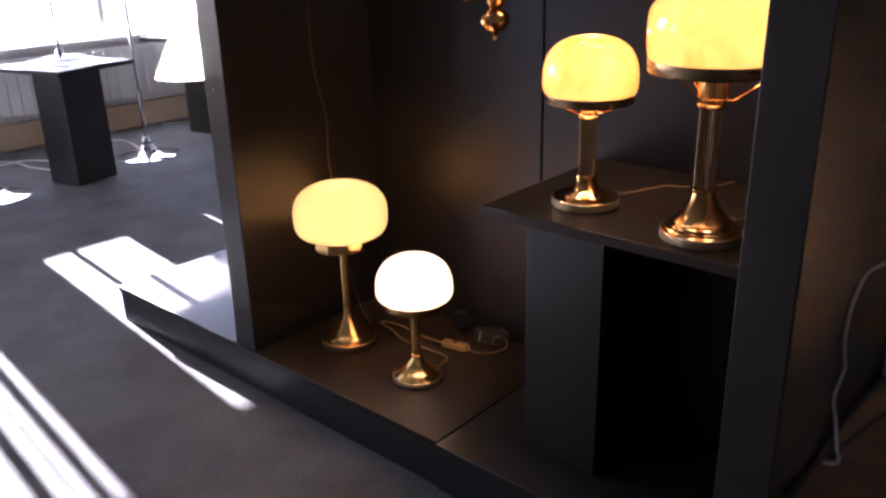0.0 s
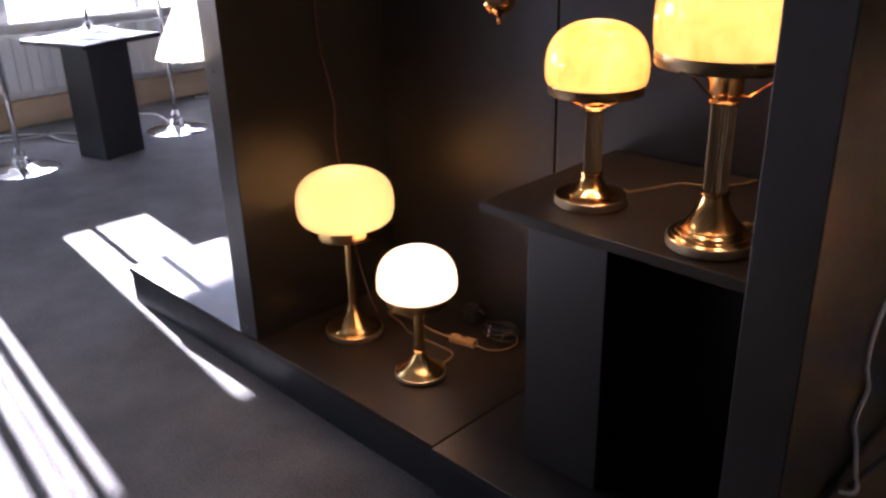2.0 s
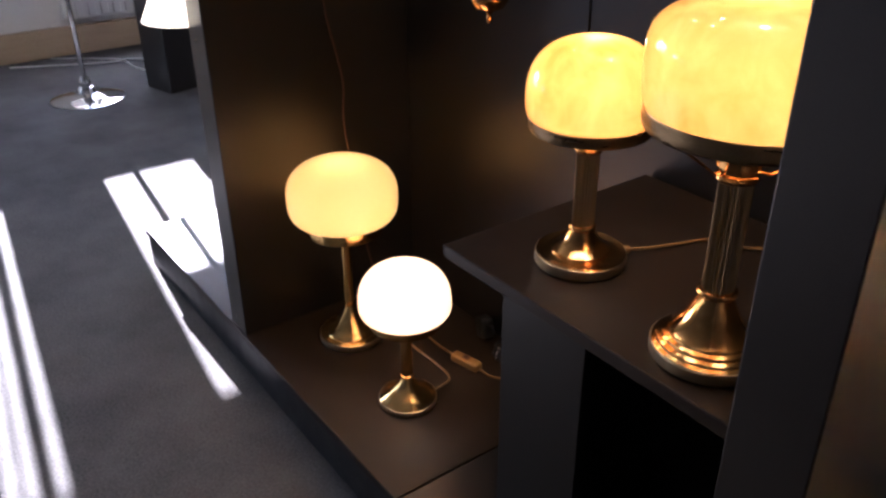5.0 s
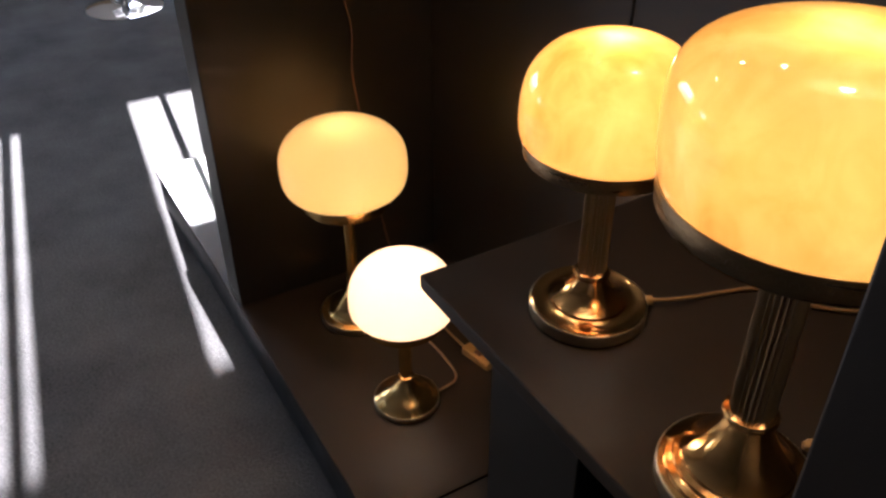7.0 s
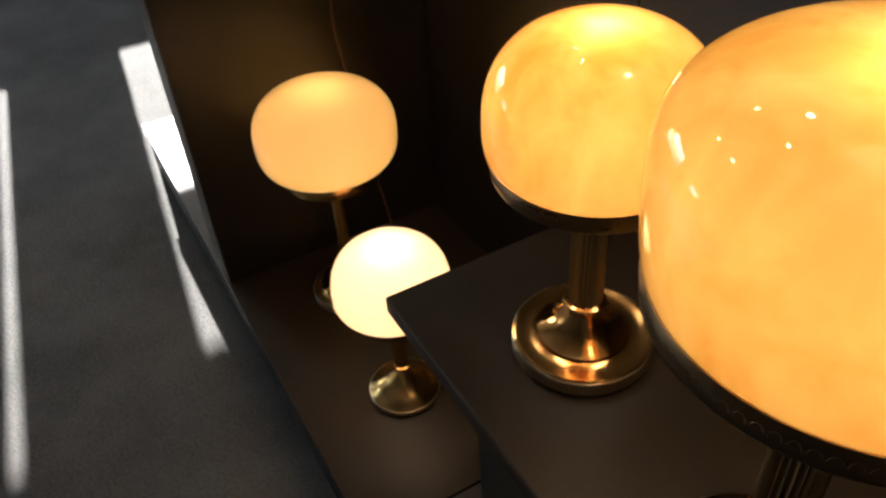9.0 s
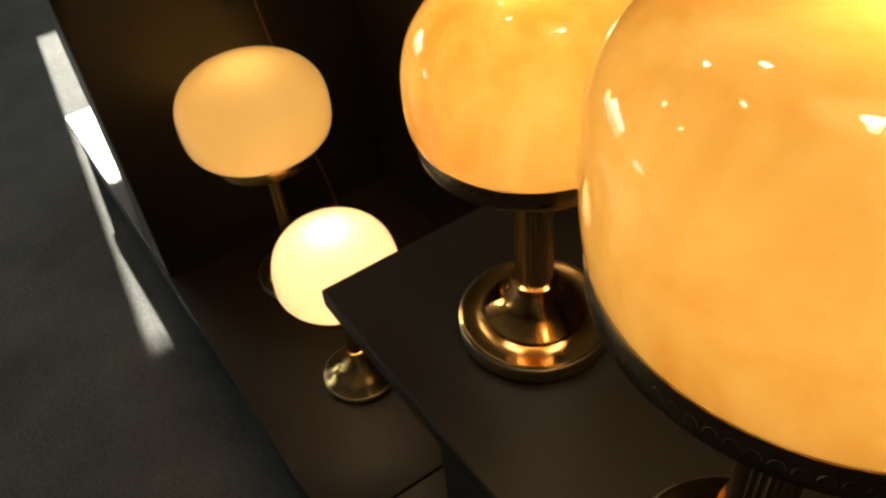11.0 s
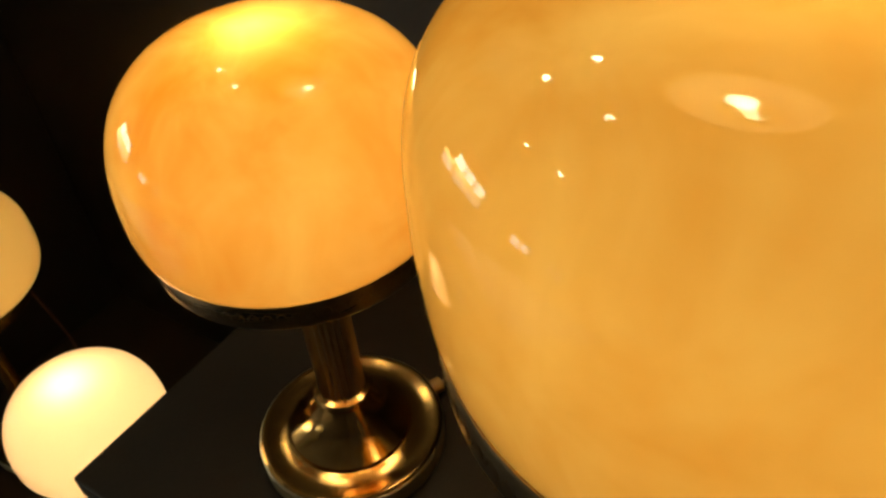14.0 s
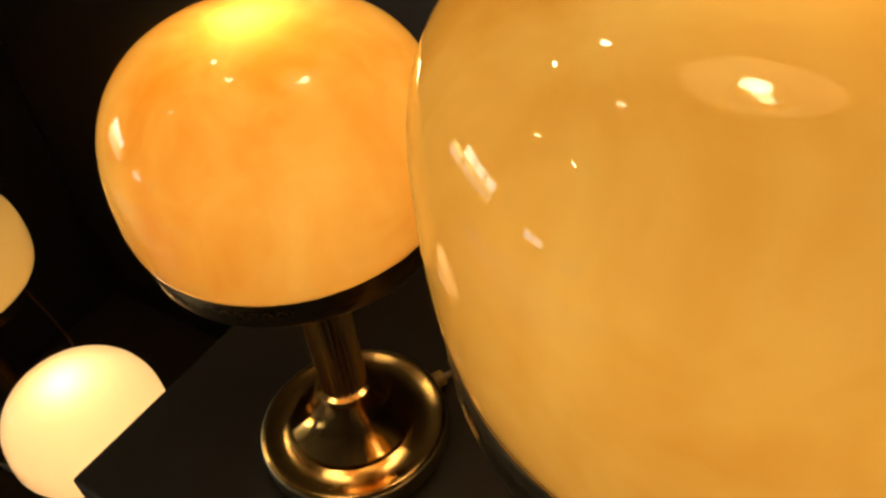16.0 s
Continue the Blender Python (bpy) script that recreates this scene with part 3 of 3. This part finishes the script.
for i in range(5):
    a = radians(20 + 72 * i)
    c, s2 = math.cos(a), math.sin(a)
    line = [(0.014, -1.218), (0.030, -1.236), (0.050, -1.240), (0.075, -1.222), (0.115, -1.185), (0.16, -1.15)]
    arm = part("arm", tube([(r * c, r * s2, zz) for r, zz in line], 0.005, 10), GOLD, chan, "curved brass arm", True)
    cup = part("candle_cup", turned([(0.0, -1.152), (0.014, -1.150), (0.022, -1.135), (0.020, -1.13), (0.011, -1.128), (0.011, -1.06), (0.0, -1.06)], 20), GOLD, chan, "", True)
    cup.location = (0.16 * c, 0.16 * s2, 0)

# ---- beyond the side panels ----
sconce = thing("wall_lamp", (-0.0495, 0.04, 0.82), "wall lamp with a white pleated cloth shade, lit", "wall lamp")
part("rose", turned([(0.0, 0.0), (0.03, 0.0), (0.03, 0.006), (0.012, 0.016), (0.0, 0.018)], 24), CHROME, sconce, "", True).rotation_euler = (0, radians(-90), 0)
part("bracket", tube([(-0.01, 0, 0), (-0.05, 0, -0.02), (-0.09, 0, -0.015), (-0.095, 0, 0.01)], 0.005), CHROME, sconce, "", True)
cloth = bmesh.new()
lower, upper = [], []
for i in range(48):
    a = 2 * math.pi * i / 48
    k = 1 + 0.012 * (-1) ** i
    lower.append(cloth.verts.new((-0.086 + 0.084 * k * math.cos(a), 0.090 * k * math.sin(a), -0.085)))
    upper.append(cloth.verts.new((-0.086 + 0.028 * k * math.cos(a), 0.030 * k * math.sin(a), 0.035)))
for i in range(48):
    cloth.faces.new((lower[i], lower[(i + 1) % 48], upper[(i + 1) % 48], upper[i]))
part("shade", cloth, SHADE_CLOTH, sconce, "white pleated cloth shade")
part("bulb", turned([(0.0, -0.02), (0.012, -0.016), (0.016, 0.0), (0.010, 0.018), (0.0, 0.022)], 16), BULB, sconce, "", True).location = (-0.086, 0, -0.02)
lamp_in = bpy.data.lights.new("bulb_light", "POINT")
lamp_in.energy, lamp_in.color, lamp_in.shadow_soft_size = 0.12, (1.0, 0.87, 0.67), 0.02
lamp_at = new("bulb_light", lamp_in)
lamp_at.parent, lamp_at.location = sconce, (-0.086, 0, -0.055)

white_cord = thing("white_cable", (1.2205, 0.265, 0.45), "white cable hanging on the black side panel", "cable")
part("cable", tube([(0.004, 0.30, 0.02), (0.004, 0.113, 0.061), (0.004, 0.03, 0.070), (0.004, -0.020, 0.040), (0.005, -0.034, -0.018), (0.005, -0.006, -0.072), (0.006, -0.044, -0.105), (0.010, -0.030, -0.15), (0.024, -0.050, -0.19), (0.032, -0.064, -0.1965), (0.030, -0.080, -0.1968), (0.016, -0.088, -0.1965)], 0.0030, 8), CORD_WHITE, white_cord, "", True)
for line, label in (([(1.226, 0.60, 0.0), (1.227, 0.42, 0.0), (1.226, 0.28, 0.0), (1.228, 0.16, 0.0), (1.23, 0.02, 0.0)], "black cable lying along the foot of the side panel"),
                    ([(1.34, 0.62, 0.0), (1.28, 0.42, 0.0), (1.255, 0.30, 0.0), (1.242, 0.20, 0.0)], "black cable lying across the brown plinth")):
    black_line = thing("black_cable", (1.25, 0.4, BROWN_TOP), label, "cable")
    part("cable", tube([Vector(q) - Vector((1.25, 0.4, -0.0045)) for q in line], 0.0040, 8), CORD_BLACK, black_line, "", True)
card = thing("white_card", (1.316, 0.500, BROWN_TOP), "white card standing on the brown plinth", "card")
card.rotation_euler = (0, 0, radians(-12))
part("sheet", box(-0.09, 0.09, -0.002, 0.002, 0.001, 0.06), PAPER, card)


def far_table(x, y, top, width, deep, turn, label):
    ob = thing("side_table", (x, y, 0.0), label, "table", "black side tables")
    ob.rotation_euler = (0, 0, radians(turn))
    part("tabletop", box(-width / 2, width / 2, -deep / 2, deep / 2, top - 0.02, top, 0.002), TABLE_TOP, ob)
    part("front_board", box(-0.080, 0.080, -0.105, -0.087, 0, top - 0.0205), LAMINATE, ob)
    part("web_board", box(-0.009, 0.009, -0.0865, 0.0865, 0, top - 0.0205), LAMINATE, ob)
    part("back_board", box(-0.080, 0.080, 0.087, 0.105, 0, top - 0.0205), LAMINATE, ob)
    part("side_board", box(0.0805, 0.097, -0.105, 0.105, 0, top - 0.0205), LAMINATE, ob)
    return ob


far_table(-2.165, 0.655, 0.522, 0.42, 0.40, 14, "black laminate side table with a chrome lamp and leaflets")
far_table(-2.55, 1.62, 0.525, 0.50, 0.45, 12, "black laminate side table beside the radiator")


def floor_lamp(x, y, height, label):
    ob = thing("floor_lamp", (x, y, 0), label, "floor lamp", "chrome floor lamps")
    part("base", turned([(0.0, 0.001), (0.148, 0.001), (0.15, 0.005), (0.13, 0.011), (0.09, 0.017), (0.05, 0.024), (0.038, 0.03), (0.036, 0.045), (0.03, 0.055), (0.022, 0.058), (0.024, 0.075), (0.018, 0.09), (0.013, 0.10), (0.0, 0.10)], 56), CHROME, ob, "round polished chrome foot", True)
    part("pole", turned([(0.0105, 0.09), (0.0105, height - 0.01), (0.006, height), (0.0, height)], 20), CHROME, ob, "", True)
    part("shade", turned([(0.21, height - 0.28), (0.206, height - 0.28), (0.11, height), (0.114, height + 0.002), (0.21, height - 0.28)], 48), SHADE_CLOTH, ob, "white cone cloth shade", True)
    return ob


floor_lamp(-2.190, 0.268, 1.55, "chrome floor lamp with a round foot on the carpet")
floor_lamp(-2.300, 1.060, 1.55, "chrome floor lamp with a round foot beside the table")

desk = thing("chrome_lamp", (-2.28, 0.70, 0.5225), "chrome table lamp standing on leaflets", "table lamp")
part("base", turned([(0.0, 0.004), (0.07, 0.004), (0.072, 0.008), (0.04, 0.016), (0.018, 0.024), (0.016, 0.04), (0.008, 0.05), (0.0, 0.05)], 40), CHROME, desk, "", True)
part("stem", turned([(0.007, 0.045), (0.007, 0.40), (0.0, 0.402)], 16), CHROME, desk, "", True)
part("shade", turned([(0.12, 0.33), (0.117, 0.33), (0.06, 0.5), (0.063, 0.502), (0.12, 0.33)], 40), SHADE_CLOTH, desk, "white cone cloth shade", True)
for dx, dy, turn in ((0.02, -0.05, 8), (0.13, 0.02, 25), (-0.10, 0.08, -6)):
    leaf = thing("leaflet", (-2.19 + dx, 0.665 + dy, 0.5226 + 0.0006 * abs(turn) / 8), "white printed leaflet lying on the table", "leaflet", "leaflets on the table")
    leaf.rotation_euler = (0, 0, radians(turn))
    part("sheet", box(-0.097, 0.097, -0.074, 0.074, 0, 0.0012), PAPER, leaf)

for pts, mat, name, label in (
        ([(-2.9, 0.1, 0.004), (-2.72, 0.47, 0.004), (-2.70, 0.62, 0.004), (-2.55, 0.72, 0.004), (-2.40, 0.78, 0.004)], CORD_WHITE, "floor_cable", "pale cable lying on the carpet"),
        ([(-2.95, 0.3, 0.004), (-2.75, 0.55, 0.004), (-2.55, 0.58, 0.004), (-2.42, 0.62, 0.004)], CORD_WHITE, "floor_cable", "pale cable beside the table foot"),
        ([(-2.85, 0.95, 0.004), (-2.79, 1.06, 0.004), (-2.68, 1.14, 0.004), (-2.45, 1.1, 0.004)], CORD_WHITE, "floor_cable", "pale cable running to a floor lamp"),
        ([(-2.9, 1.5, 0.004), (-2.85, 1.58, 0.004), (-2.8, 1.7, 0.004)], CORD_WHITE, "floor_cable", "pale cable by the window wall")):
    c = thing(name, pts[0], label, "cable")
    part("cable", tube([Vector(q) - Vector(pts[0]) for q in pts], 0.0035, 6), mat, c, "", True)

# ---- ceiling spots ----
for x, y in ((-0.15, 1.10), (-0.57, 0.75), (0.05, 0.34), (-1.12, -0.36), (-0.65, -0.72)):
    spot = thing("ceiling_spot", (x, y, 2.7), "small black ceiling spotlight, lit", "spotlight", "ceiling spots")
    part("stem", turned([(0.008, 0.0), (0.008, -0.08), (0.0, -0.08)], 12), BLACK_PLASTIC, spot)
    part("can", turned([(0.0, -0.08), (0.035, -0.08), (0.045, -0.18), (0.04, -0.18), (0.034, -0.16)], 24), BLACK_PLASTIC, spot, "", True)
    part("lens", turned([(0.038, -0.179), (0.030, -0.187), (0.016, -0.193), (0.0, -0.195)], 24), SPOT, spot, "bright lens")

# wide dome pendant over the bay, seen as a ring in the big glass shade
pendant = thing("pendant_lamp", (0.895, 0.350, 2.7), "cream glass dome pendant lamp with brass rim, lit", "pendant lamp")
part("canopy", turned([(0.0, 0.0), (0.05, 0.0), (0.048, -0.02), (0.012, -0.035), (0.0, -0.035)], 32), DARK_BRASS, pendant, "", True)
part("cord", tube([(0, 0, -0.03), (0, 0, -0.5), (0, 0, -1.03)], 0.003, 8, 2), CORD_BROWN, pendant, "", True)
part("dome", turned([(0.014, -1.02), (0.060, -1.035), (0.092, -1.075), (0.120, -1.135), (0.128, -1.185), (0.125, -1.185), (0.117, -1.137), (0.089, -1.08), (0.058, -1.041), (0.014, -1.027)], 56), PENDANT_GLASS, pendant, "cream enamel dome", True)
part("rim", turned([(0.1255, -1.183), (0.1285, -1.181), (0.163, -1.192), (0.164, -1.198), (0.126, -1.197), (0.1235, -1.190), (0.1255, -1.183)], 56), DARK_BRASS, pendant, "dark brass rim", True)
part("collar", turned([(0.050, -1.075), (0.054, -1.125), (0.048, -1.135), (0.042, -1.125), (0.038, -1.075)], 40), DARK_BRASS, pendant, "", True)
part("bulb", turned([(0.0, -1.178), (0.012, -1.170), (0.017, -1.150), (0.015, -1.11), (0.014, -1.08), (0.014, -1.05)], 24), PENDANT_BULB, pendant, "", True)

glow = bpy.data.lights.new("bulb_light", "POINT")
glow.energy, glow.color, glow.shadow_soft_size = 0.12, (1.0, 0.80, 0.52), 0.025
glow_at = new("bulb_light", glow)
glow_at.parent, glow_at.location = pendant, (0, 0, -1.195)

# one more lit lamp, unseen, added to light the brown plinth and side panel
fill_lamp = table_lamp(1.75, 0.55, BROWN_TOP + 0.0005, LAMP_B, OPAL_WHITE, "unseen brass table lamp, added as warm fill on brown wood", 0.4)
